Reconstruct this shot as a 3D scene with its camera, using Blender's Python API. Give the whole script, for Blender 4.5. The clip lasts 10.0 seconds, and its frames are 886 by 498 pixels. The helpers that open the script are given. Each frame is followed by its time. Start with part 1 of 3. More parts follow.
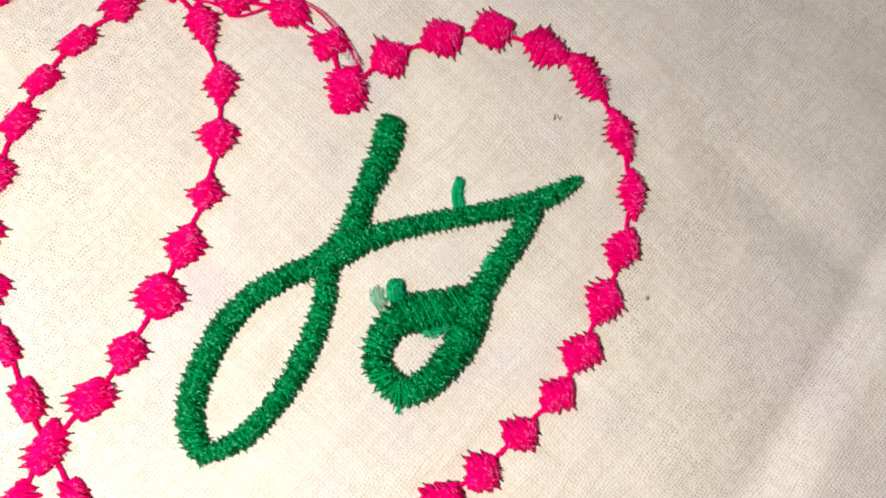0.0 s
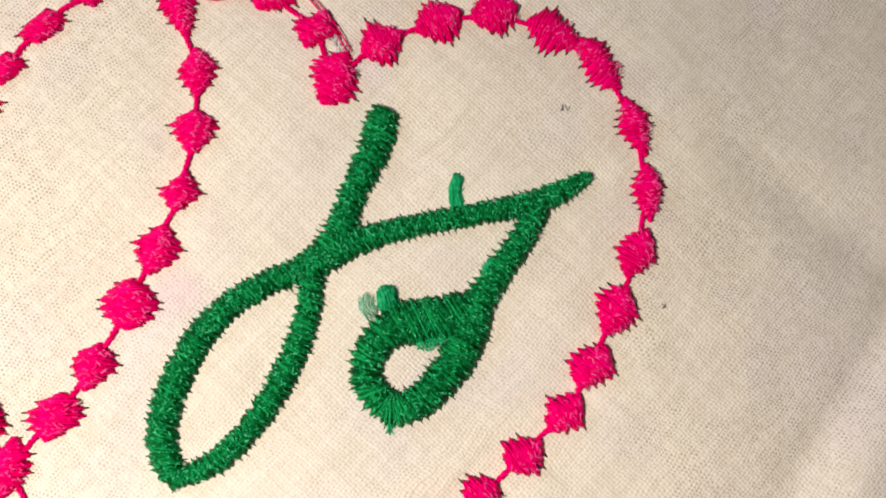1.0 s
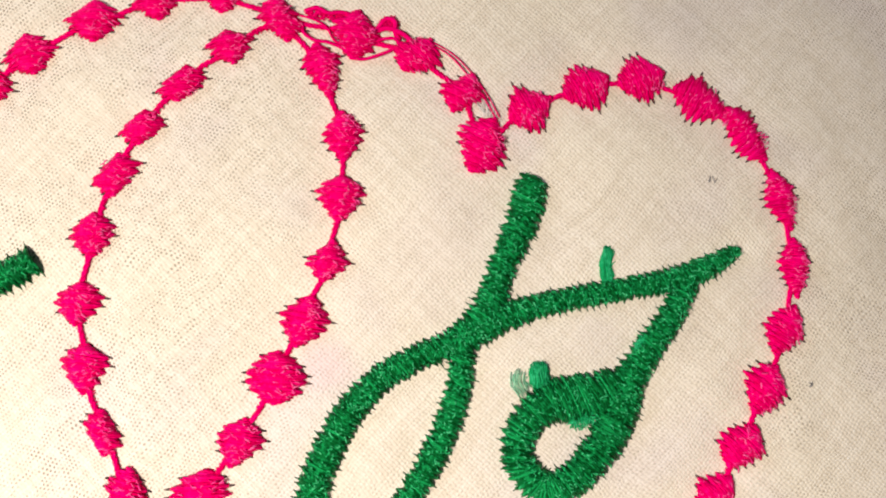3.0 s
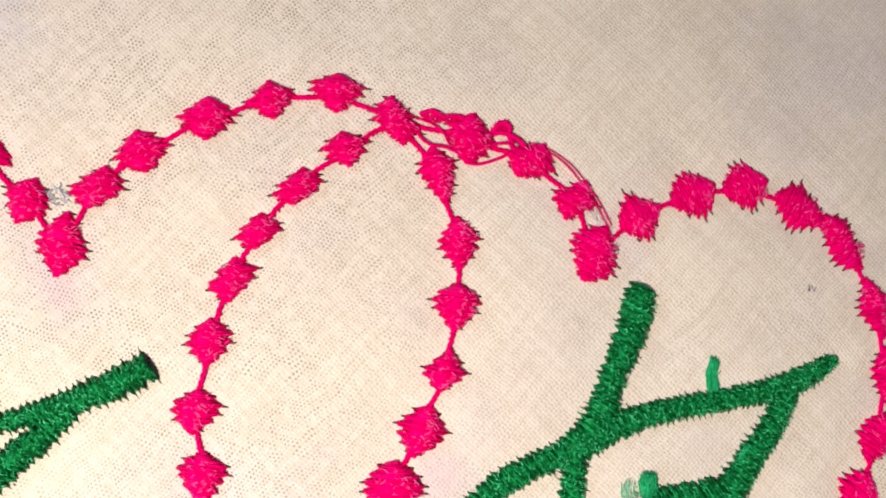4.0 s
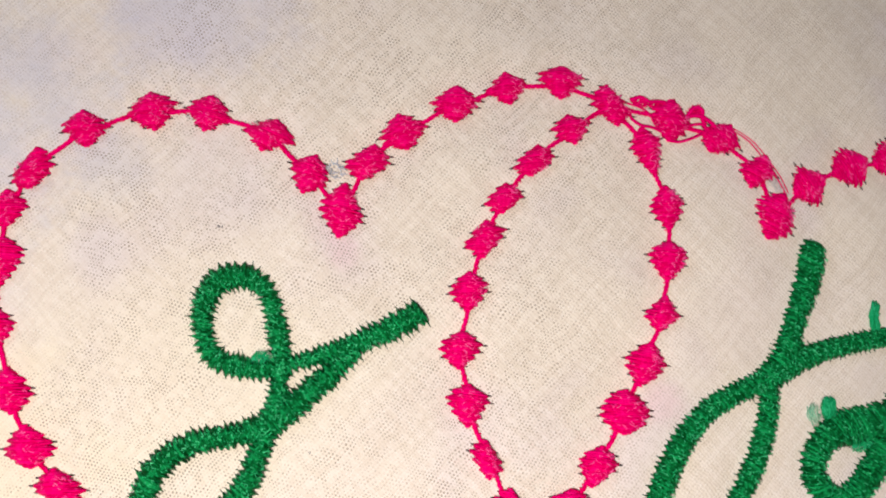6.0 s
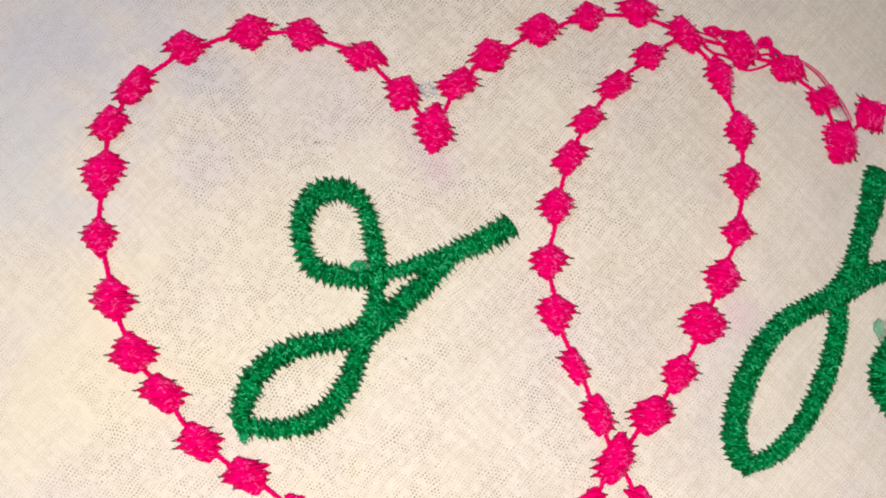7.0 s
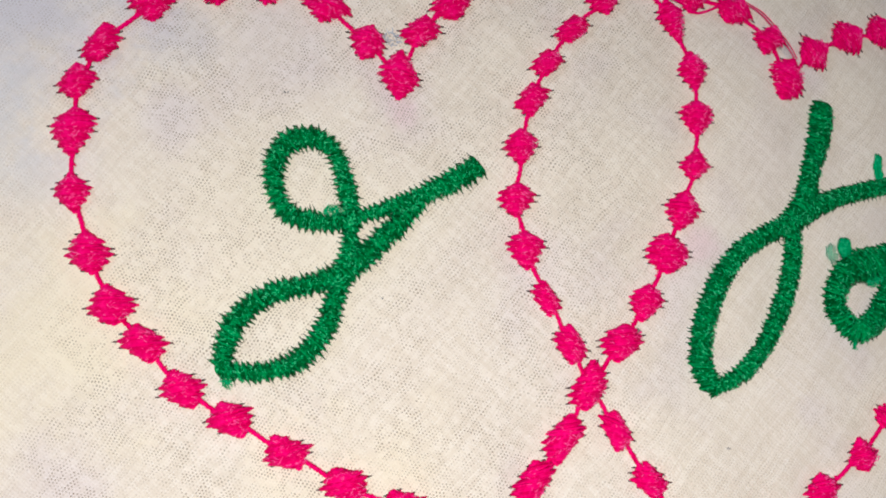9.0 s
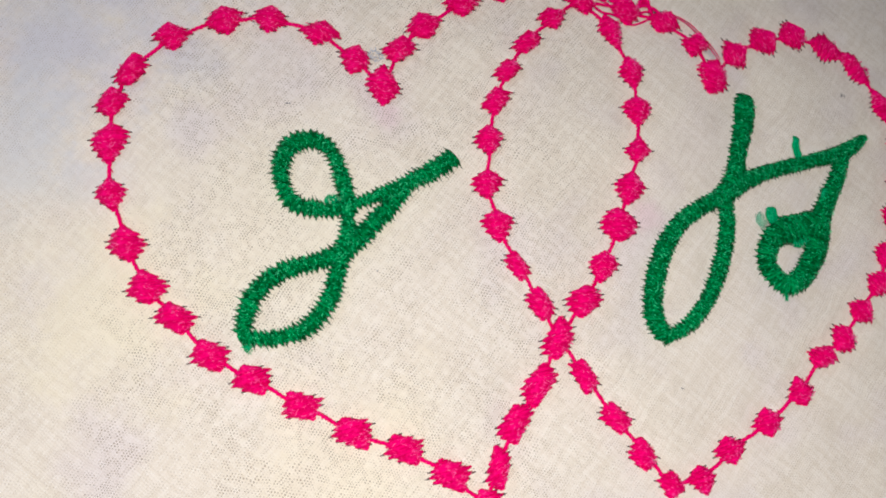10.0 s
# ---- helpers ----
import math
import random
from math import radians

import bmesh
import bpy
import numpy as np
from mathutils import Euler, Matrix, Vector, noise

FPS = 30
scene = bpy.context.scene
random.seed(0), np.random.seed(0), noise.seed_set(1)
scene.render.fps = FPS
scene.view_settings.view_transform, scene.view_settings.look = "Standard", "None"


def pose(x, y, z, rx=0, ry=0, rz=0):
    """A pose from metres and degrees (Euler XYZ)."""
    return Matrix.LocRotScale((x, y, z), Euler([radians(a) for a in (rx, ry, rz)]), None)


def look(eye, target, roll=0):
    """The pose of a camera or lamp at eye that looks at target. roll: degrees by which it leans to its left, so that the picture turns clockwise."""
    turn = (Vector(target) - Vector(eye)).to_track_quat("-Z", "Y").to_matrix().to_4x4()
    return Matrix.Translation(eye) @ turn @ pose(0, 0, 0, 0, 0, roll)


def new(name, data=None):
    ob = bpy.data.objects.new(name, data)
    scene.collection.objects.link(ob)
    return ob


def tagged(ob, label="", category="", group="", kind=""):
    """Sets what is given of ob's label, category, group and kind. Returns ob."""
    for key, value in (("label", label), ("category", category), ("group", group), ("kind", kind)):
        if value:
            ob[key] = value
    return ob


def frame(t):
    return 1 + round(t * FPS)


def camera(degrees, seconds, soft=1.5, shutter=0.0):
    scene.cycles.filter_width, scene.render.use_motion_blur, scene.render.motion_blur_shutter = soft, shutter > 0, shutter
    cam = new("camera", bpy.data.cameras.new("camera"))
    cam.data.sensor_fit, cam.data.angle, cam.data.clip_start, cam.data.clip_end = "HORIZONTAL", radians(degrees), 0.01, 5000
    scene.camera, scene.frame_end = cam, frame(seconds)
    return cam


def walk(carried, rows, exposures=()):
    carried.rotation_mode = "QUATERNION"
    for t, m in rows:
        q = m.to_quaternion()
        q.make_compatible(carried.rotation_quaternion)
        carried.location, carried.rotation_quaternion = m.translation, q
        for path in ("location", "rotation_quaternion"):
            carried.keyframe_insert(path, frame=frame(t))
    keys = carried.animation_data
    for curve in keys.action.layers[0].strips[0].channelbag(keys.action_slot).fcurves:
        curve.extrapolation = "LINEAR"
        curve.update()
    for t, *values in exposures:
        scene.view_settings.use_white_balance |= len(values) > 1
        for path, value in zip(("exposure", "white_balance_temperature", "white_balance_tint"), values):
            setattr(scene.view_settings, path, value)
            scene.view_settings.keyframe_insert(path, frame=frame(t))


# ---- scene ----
from functools import lru_cache

cam = camera(58.0, 10.0, soft=1.95)
PATH = [
    (0, (0.06198, -0.00769, 0.10730), (0.06050, 0.00761, 0.0), 3.56),
    (0.2, (0.06030, -0.00768, 0.10226), (0.05890, 0.00607, 0.0), 3.49),
    (0.5, (0.05525, -0.00667, 0.09552), (0.05499, 0.00346, 0.0), 8.35),
    (0.8, (0.06212, -0.00341, 0.09808), (0.05998, 0.00691, 0.0), -2.20),
    (1, (0.06394, -0.00506, 0.09806), (0.06092, 0.00811, 0.0), -3.79),
    (1.2, (0.06268, -0.00380, 0.09819), (0.06061, 0.00839, 0.0), -0.23),
    (1.5, (0.06083, -0.00218, 0.09721), (0.05886, 0.00921, 0.0), -0.39),
    (1.8, (0.06010, -0.00091, 0.09812), (0.05858, 0.01026, 0.0), 1.69),
    (2, (0.05915, 0.00041, 0.09722), (0.05815, 0.01119, 0.0), 4.10),
    (2.2, (0.05944, -0.00119, 0.09564), (0.05813, 0.01123, 0.0), 3.33),
    (2.5, (0.05633, -0.00098, 0.09501), (0.05640, 0.01068, 0.0), 10.17),
    (2.7, (0.04915, -0.00054, 0.09666), (0.04903, 0.01200, 0.0), 9.32),
    (3.8, (0.02625, 0.01221, 0.09748), (0.03002, 0.02227, 0.0), 32.16),
    (4, (0.01982, 0.01437, 0.09853), (0.02497, 0.02433, 0.0), 38.78),
    (4.2, (0.01697, 0.01556, 0.10050), (0.02190, 0.02715, 0.0), 34.59),
    (4.5, (0.01314, 0.01581, 0.10040), (0.01928, 0.02597, 0.0), 42.94),
    (4.8, (0.00971, 0.01627, 0.10235), (0.01598, 0.02626, 0.0), 44.03),
    (5, (0.00864, 0.01621, 0.10369), (0.01541, 0.02568, 0.0), 47.45),
    (5.2, (0.00485, 0.01316, 0.10549), (0.01220, 0.02470, 0.0), 44.34),
    (5.5, (-0.00410, 0.01167, 0.10932), (0.00419, 0.02182, 0.0), 50.80),
    (5.8, (-0.00891, 0.00584, 0.11284), (0.00037, 0.01819, 0.0), 48.07),
    (6, (-0.01438, -0.00090, 0.11246), (-0.00449, 0.01321, 0.0), 45.67),
    (6.2, (-0.02019, -0.00592, 0.11313), (-0.00967, 0.00835, 0.0), 47.06),
    (7.3, (-0.02852, -0.02042, 0.11363), (-0.01551, -0.00271, 0.0), 47.10),
    (7.5, (-0.02966, -0.02191, 0.11419), (-0.01620, -0.00346, 0.0), 46.89),
    (7.8, (-0.02940, -0.02314, 0.11636), (-0.01565, -0.00440, 0.0), 47.07),
    (8, (-0.03078, -0.02561, 0.11797), (-0.01658, -0.00534, 0.0), 45.72),
    (8.2, (-0.03135, -0.02517, 0.11836), (-0.01571, -0.00596, 0.0), 49.76),
    (8.5, (-0.02857, -0.02526, 0.12010), (-0.01163, -0.00510, 0.0), 49.60),
    (8.8, (-0.02864, -0.02774, 0.11511), (-0.01109, -0.00909, 0.0), 51.80),
    (9, (-0.02736, -0.02721, 0.11520), (-0.00946, -0.00904, 0.0), 52.61),
    (9.2, (-0.02827, -0.02951, 0.11735), (-0.01046, -0.00978, 0.0), 49.60),
    (9.5, (-0.02983, -0.03108, 0.12534), (-0.01124, -0.00912, 0.0), 47.22),
    (9.8, (-0.02902, -0.03871, 0.13089), (-0.00893, -0.01034, 0.0), 41.02),
    (10, (-0.02773, -0.04318, 0.13300), (-0.00643, -0.01233, 0.0), 39.96),
]
EXPOSURES = [(0.0, 0.62, 6480, 10.0), (0.5, 0.53, 6720, 11.0), (1.5, 0.46, 7080, 11.0), (2.5, 0.54, 7080, 10.5), (4.5, 0.46, 6780, 17.0), (5.0, 0.41, 6700, 17.0), (5.5, 0.27, 6650, 17.0), (6.0, 0.18, 6600, 16.0), (8.0, 0.03, 6300, 11.0), (10.0, -0.05, 6120, 11.5)]
walk(cam, [(t, look(eye, target, roll)) for t, eye, target, roll in PATH], EXPOSURES)

MM = 0.001

# ---------------------------------------------------------------- light
world = bpy.data.worlds.new("room_air")
scene.world = world
world.use_nodes = True
world.node_tree.nodes["Background"].inputs["Color"].default_value = (0.9, 0.93, 1.0, 1)
world.node_tree.nodes["Background"].inputs["Strength"].default_value = 0.05


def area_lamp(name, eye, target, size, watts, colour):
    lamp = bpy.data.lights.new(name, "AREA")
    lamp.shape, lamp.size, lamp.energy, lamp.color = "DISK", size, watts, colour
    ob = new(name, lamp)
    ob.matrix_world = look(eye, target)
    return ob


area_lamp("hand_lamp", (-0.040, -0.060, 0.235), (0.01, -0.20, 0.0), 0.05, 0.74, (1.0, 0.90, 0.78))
# bluish side light from an assumed, unseen window
area_lamp("window_light", (-2.03, 0.6, 1.18), (0.0, 0.0, 0.0), 0.9, 11.2, (0.66, 0.78, 1.0))


# ---------------------------------------------------------------- materials
def shader(name):
    mat = bpy.data.materials.new(name)
    mat.use_nodes = True
    nodes, links = mat.node_tree.nodes, mat.node_tree.links
    return mat, nodes, links, nodes["Principled BSDF"]


def math_node(nodes, links, op, a, b=None, clamp=False):
    n = nodes.new("ShaderNodeMath")
    n.operation, n.use_clamp = op, clamp
    for i, v in enumerate((a, b)):
        if v is None:
            continue
        if isinstance(v, (int, float)):
            n.inputs[i].default_value = v
        else:
            links.new(v, n.inputs[i])
    return n.outputs[0]


def mix_colour(nodes, links, factor, a, b, blend="MIX"):
    n = nodes.new("ShaderNodeMix")
    n.data_type, n.blend_type = "RGBA", blend
    for socket, v in ((n.inputs["Factor"], factor), (n.inputs["A"], a), (n.inputs["B"], b)):
        if isinstance(v, (int, float)):
            socket.default_value = v
        elif isinstance(v, tuple):
            socket.default_value = (*v, 1)
        else:
            links.new(v, socket)
    return n.outputs["Result"]


def noise_node(nodes, links, vector, scale, detail=3.0, rough=0.55):
    n = nodes.new("ShaderNodeTexNoise")
    n.inputs["Scale"].default_value, n.inputs["Detail"].default_value, n.inputs["Roughness"].default_value = scale, detail, rough
    links.new(vector, n.inputs["Vector"])
    return n


def ramp(nodes, links, value, lo, hi, a=0.0, b=1.0):
    n = nodes.new("ShaderNodeMapRange")
    n.interpolation_type = "SMOOTHSTEP"
    for i, v in enumerate((None, lo, hi, a, b)):
        if v is not None:
            n.inputs[i].default_value = v
    links.new(value, n.inputs[0])
    return n.outputs[0]


def thread_material(name, deep, base, bright, rough, sheen, gloss=0.15):
    """Glossy twisted embroidery thread: colour differs from strand to strand, with fine ply relief."""
    mat, nodes, links, bsdf = shader(name)
    geo, pos = nodes.new("ShaderNodeNewGeometry"), nodes.new("ShaderNodeTexCoord").outputs["Object"]
    per = geo.outputs["Random Per Island"]
    low = mix_colour(nodes, links, ramp(nodes, links, per, 0.0, 0.75), deep, base)
    top = mix_colour(nodes, links, ramp(nodes, links, per, 0.80, 1.0), low, bright)
    fuzz = noise_node(nodes, links, pos, 1900.0, 3.0)
    col = mix_colour(nodes, links, ramp(nodes, links, fuzz.outputs["Fac"], 0.46, 0.66, 0.0, 0.75), top, bright)
    links.new(col, bsdf.inputs["Base Color"])
    bsdf.inputs["Roughness"].default_value = rough
    bsdf.inputs["Specular IOR Level"].default_value = gloss
    bsdf.inputs["Specular Tint"].default_value = (*(min(1.0, c / max(bright)) for c in bright), 1)
    bsdf.inputs["Sheen Weight"].default_value = sheen
    bsdf.inputs["Sheen Roughness"].default_value = 0.4
    bsdf.inputs["Sheen Tint"].default_value = (*bright, 1)
    ply = noise_node(nodes, links, pos, 5200.0, 2.0)
    bump = nodes.new("ShaderNodeBump")
    bump.inputs["Strength"].default_value, bump.inputs["Distance"].default_value = 0.6, 0.00012
    links.new(ply.outputs["Fac"], bump.inputs["Height"])
    links.new(bump.outputs["Normal"], bsdf.inputs["Normal"])
    return mat


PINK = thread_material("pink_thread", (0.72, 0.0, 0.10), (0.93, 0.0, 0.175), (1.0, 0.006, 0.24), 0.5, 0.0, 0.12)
# brighter copy of the pink thread: highlights painted into its colour
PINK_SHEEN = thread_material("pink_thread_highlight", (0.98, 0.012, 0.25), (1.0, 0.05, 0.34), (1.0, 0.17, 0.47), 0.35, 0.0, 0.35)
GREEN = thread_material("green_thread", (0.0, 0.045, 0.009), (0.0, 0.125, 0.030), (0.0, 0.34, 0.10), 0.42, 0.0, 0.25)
# lighter copy of the green thread, its colour standing in for glints
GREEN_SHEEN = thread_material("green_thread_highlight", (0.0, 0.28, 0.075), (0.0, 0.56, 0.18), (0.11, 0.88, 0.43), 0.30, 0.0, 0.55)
PALE_GREEN = thread_material("pale_green_fluff", (0.0, 0.29, 0.10), (0.0, 0.42, 0.16), (0.03, 0.56, 0.27), 0.8, 0.1)
DARK_GREY_THREAD = thread_material("dark_grey_thread", (0.035, 0.022, 0.024), (0.075, 0.045, 0.05), (0.15, 0.10, 0.10), 0.7, 0.1)
DARK_GREEN_THREAD = thread_material("dark_green_thread", (0.006, 0.05, 0.025), (0.02, 0.09, 0.05), (0.08, 0.16, 0.1), 0.7, 0.1)
WISP = thread_material("whitish_green_wisp", (0.12, 0.46, 0.30), (0.30, 0.62, 0.44), (0.55, 0.78, 0.62), 0.8, 0.1)
LINT = thread_material("grey_lint", (0.12, 0.12, 0.13), (0.2, 0.2, 0.22), (0.3, 0.3, 0.32), 0.8, 0.2)
WHITE_FUZZ = thread_material("white_fuzz", (0.6, 0.6, 0.62), (0.72, 0.71, 0.71), (0.82, 0.8, 0.8), 0.8, 0.2)
CHALK = thread_material("blue_chalk", (0.45, 0.5, 0.6), (0.5, 0.56, 0.66), (0.6, 0.65, 0.72), 0.9, 0.0)


def cotton_material():
    """Plain-weave white cotton: threads, pores, slubs, faint cream patches and pinkish stains, with bluish light and
    glints painted in.
    """
    mat, nodes, links, bsdf = shader("white_cotton")
    pos = nodes.new("ShaderNodeTexCoord").outputs["Object"]
    wob = noise_node(nodes, links, pos, 130.0, 3.0)
    shift = nodes.new("ShaderNodeVectorMath")
    shift.operation = "MULTIPLY_ADD"
    links.new(wob.outputs["Color"], shift.inputs[0])
    shift.inputs[1].default_value = (0.0022, 0.0022, 0.0)
    links.new(pos, shift.inputs[2])
    turn = nodes.new("ShaderNodeMapping")
    turn.inputs["Rotation"].default_value = (0, 0, radians(WEAVE_TURN))
    links.new(shift.outputs[0], turn.inputs["Vector"])
    axes = nodes.new("ShaderNodeSeparateXYZ")
    links.new(turn.outputs["Vector"], axes.inputs[0])
    m = lambda op, a, b=None, clamp=False: math_node(nodes, links, op, a, b, clamp)
    u, v = m("MULTIPLY", axes.outputs[0], math.pi / WEAVE_PITCH), m("MULTIPLY", axes.outputs[1], math.pi / WEAVE_PITCH)
    su, sv = m("SINE", u), m("SINE", v)
    a, b = m("ABSOLUTE", su), m("ABSOLUTE", sv)
    over = m("MULTIPLY", m("MULTIPLY", su, sv), 0.5)
    height = m("ADD", m("MULTIPLY", m("ADD", a, b), 0.5), m("MULTIPLY", over, 0.35))
    # pores stand staggered from row to row
    row = m("MODULO", m("FLOOR", m("ADD", m("DIVIDE", u, math.pi), 200000.5)), 2.0)
    stagger = m("ABSOLUTE", m("SINE", m("ADD", v, m("MULTIPLY", row, math.pi * 0.5))))
    pore = m("MULTIPLY", m("SUBTRACT", 1.0, a), m("SUBTRACT", 1.0, stagger))
    pore = ramp(nodes, links, pore, 0.06, 0.36)
    patchy = noise_node(nodes, links, pos, 95.0, 4.0)
    fine = noise_node(nodes, links, pos, 900.0, 2.0)
    open_weave = m("MULTIPLY", ramp(nodes, links, patchy.outputs["Fac"], 0.38, 0.60, 0.45, 1.0), ramp(nodes, links, fine.outputs["Fac"], 0.38, 0.60, 0.12, 1.0))
    # the second heart's half is more tightly woven and felted than the first's
    flat = nodes.new("ShaderNodeSeparateXYZ")
    links.new(pos, flat.inputs[0])
    felted = ramp(nodes, links, m("ADD", flat.outputs[0], m("MULTIPLY", m("SUBTRACT", patchy.outputs["Fac"], 0.5), 0.05)), 0.004, 0.042, 0.95, 0.40)
    felted = m("MAXIMUM", felted, ramp(nodes, links, m("ADD", flat.outputs[0], m("MULTIPLY", m("SUBTRACT", patchy.outputs["Fac"], 0.5), 0.05)), 0.078, 0.098, 0.0, 0.75))
    felted = m("MULTIPLY", felted, ramp(nodes, links, m("ADD", flat.outputs[0], m("MULTIPLY", m("SUBTRACT", patchy.outputs["Fac"], 0.5), 0.05)), -0.064, -0.048, 0.4, 1.0))
    pore = m("MULTIPLY", m("MULTIPLY", pore, open_weave), felted)
    strands = []
    for stretch in ((0.03, 1.0, 1.0), (1.0, 0.03, 1.0)):
        squeeze = nodes.new("ShaderNodeMapping")
        squeeze.inputs["Scale"].default_value = stretch
        links.new(turn.outputs["Vector"], squeeze.inputs["Vector"])
        strands.append(noise_node(nodes, links, squeeze.outputs["Vector"], 1500.0, 2.0).outputs["Fac"])
    uneven = m("MULTIPLY", m("ADD", strands[0], strands[1]), 0.5)
    # cream yarn, a little uneven from yarn to yarn
    slub = noise_node(nodes, links, turn.outputs["Vector"], 420.0, 3.0)
    broad = noise_node(nodes, links, pos, 26.0, 3.0)
    yarn = mix_colour(nodes, links, ramp(nodes, links, broad.outputs["Fac"], 0.3, 0.7), (0.90, 0.855, 0.765), (0.87, 0.825, 0.775))
    yarn = mix_colour(nodes, links, ramp(nodes, links, slub.outputs["Fac"], 0.35, 0.75, 0.0, 0.35), yarn, (0.76, 0.70, 0.61))
    yarn = mix_colour(nodes, links, ramp(nodes, links, uneven, 0.40, 0.58, 0.40, 0.0), yarn, (0.70, 0.63, 0.53))
    # glints on the fuzzed yarn crowns, painted into the colour as whiter specks
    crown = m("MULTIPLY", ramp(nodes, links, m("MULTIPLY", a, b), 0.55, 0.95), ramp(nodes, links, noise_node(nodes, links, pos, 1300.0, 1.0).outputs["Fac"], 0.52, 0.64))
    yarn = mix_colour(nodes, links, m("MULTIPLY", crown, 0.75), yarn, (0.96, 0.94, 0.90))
    stain = noise_node(nodes, links, pos, 48.0, 2.0)
    yarn = mix_colour(nodes, links, ramp(nodes, links, stain.outputs["Fac"], 0.52, 0.74, 0.0, 0.40), yarn, (0.76, 0.70, 0.78))
    soil = noise_node(nodes, links, pos, 70.0, 5.0, 0.7)
    yarn = mix_colour(nodes, links, ramp(nodes, links, soil.outputs["Fac"], 0.60, 0.80, 0.0, 0.22), yarn, (0.62, 0.58, 0.42))
    for sx, sy, size, amount, tint in STAINS_AND_BLUE_LIGHT:
        gap = nodes.new("ShaderNodeVectorMath")
        gap.operation = "DISTANCE"
        links.new(pos, gap.inputs[0])
        gap.inputs[1].default_value = (sx * MM, sy * MM, 0.0015)
        edge = m("ADD", gap.outputs["Value"], m("MULTIPLY", m("SUBTRACT", soil.outputs["Fac"], 0.5), size * MM * 1.6))
        yarn = mix_colour(nodes, links, ramp(nodes, links, edge, size * MM, size * MM * 0.25, 0.0, amount), yarn, tint)
    col = mix_colour(nodes, links, m("MULTIPLY", pore, 0.80), yarn, (0.22, 0.165, 0.11))
    links.new(col, bsdf.inputs["Base Color"])
    bsdf.inputs["Roughness"].default_value = 0.85
    bsdf.inputs["Specular IOR Level"].default_value = 0.2
    bsdf.inputs["Sheen Weight"].default_value = 0.15
    bump = nodes.new("ShaderNodeBump")
    bump.inputs["Strength"].default_value, bump.inputs["Distance"].default_value = 0.50, 0.00014
    total = m("ADD", m("ADD", height, m("MULTIPLY", uneven, 1.2)), m("MULTIPLY", fine.outputs["Fac"], 0.5))
    links.new(total, bump.inputs["Height"])
    links.new(bump.outputs["Normal"], bsdf.inputs["Normal"])
    return mat


# dye and chalk stains, cream patches, and bluish light and shade painted in: x, y, size in mm, strength, colour
STAINS_AND_BLUE_LIGHT = [
    (29.5, -2.5, 4.5, 0.45, (0.85, 0.62, 0.70)), (-18.2, 10.5, 4.0, 0.38, (0.84, 0.60, 0.72)), (-20.5, 14.0, 6.0, 0.25, (0.78, 0.66, 0.78)),
    (-75.0, 20.0, 26.0, 0.60, (0.62, 0.66, 0.80)), (-45.0, 44.0, 20.0, 0.60, (0.63, 0.65, 0.80)), (-52.0, 16.0, 9.0, 0.45, (0.66, 0.68, 0.80)), (-66.0, -6.0, 10.0, 0.5, (0.68, 0.70, 0.80)), (-62.0, 10.0, 9.0, 0.5, (0.66, 0.69, 0.80)), (-84.0, 0.0, 22.0, 0.55, (0.70, 0.74, 0.80)), (-52.0, 4.0, 7.0, 0.3, (0.74, 0.72, 0.80)), (-38.0, 18.0, 14.0, 0.25, (0.74, 0.70, 0.80)),
    (-60.0, -28.0, 24.0, 0.55, (0.92, 0.86, 0.66)), (-20.0, -52.0, 24.0, 0.5, (0.92, 0.85, 0.67)), (-32.0, -12.0, 27.0, 0.40, (0.91, 0.86, 0.71)), (44.0, 12.0, 14.0, 0.22, (0.80, 0.72, 0.76)), (62.0, 6.0, 6.0, 0.25, (0.74, 0.70, 0.74)),
]
WEAVE_TURN, WEAVE_PITCH = 33.0, 0.00047
COTTON = cotton_material()


def plaster_material(name, colour):
    mat, nodes, links, bsdf = shader(name)
    pos = nodes.new("ShaderNodeTexCoord").outputs["Object"]
    n = noise_node(nodes, links, pos, 6.0, 6.0)
    dark = tuple(c * 0.85 for c in colour)
    links.new(mix_colour(nodes, links, n.outputs["Fac"], dark, colour), bsdf.inputs["Base Color"])
    bsdf.inputs["Roughness"].default_value = 0.9
    return mat


PLASTER = plaster_material("wall_plaster", (0.62, 0.60, 0.56))
FLOOR = plaster_material("floor_cement", (0.32, 0.30, 0.28))


# ---------------------------------------------------------------- where the stitches lie, in mm: x, y, half length, half height, angle
HEART_A_OUTER = [
    (-19.5, 15.7, 3.44, 3.72, 2), (-24.9, 19.9, 3.03, 2.63, -6), (-31.5, 24.4, 3.85, 2.31, -13),
    (-40.5, 25.9, 3.21, 2.43, -4), (-48.2, 24.6, 3.57, 2.53, 16), (-56.8, 20.4, 3.51, 2.49, 18),
    (-62.6, 13.7, 3.06, 2.64, 22), (-65.0, 7.5, 3.03, 2.58, 16), (-64.1, 0.1, 3.3, 3.44, 9),
    (-62.6, -8.6, 2.79, 2.84, 10), (-58.9, -16.6, 3.33, 2.96, 8), (-54.7, -23.5, 3.67, 2.72, 10),
]
HEART_A_LOWER = [
    (-49.3, -28.3, 3.47, 2.69, 13), (-43.0, -33.8, 3.26, 2.77, 20), (-35.7, -37.2, 3.45, 2.66, 23),
    (-27.6, -40.6, 3.65, 2.65, 25), (-18.5, -44.4, 3.68, 2.83, 22), (-10.0, -46.4, 3.53, 2.84, 26),
    (-2.0, -50.0, 3.58, 2.84, 21), (4.2, -54.4, 3.41, 2.65, 23),
]
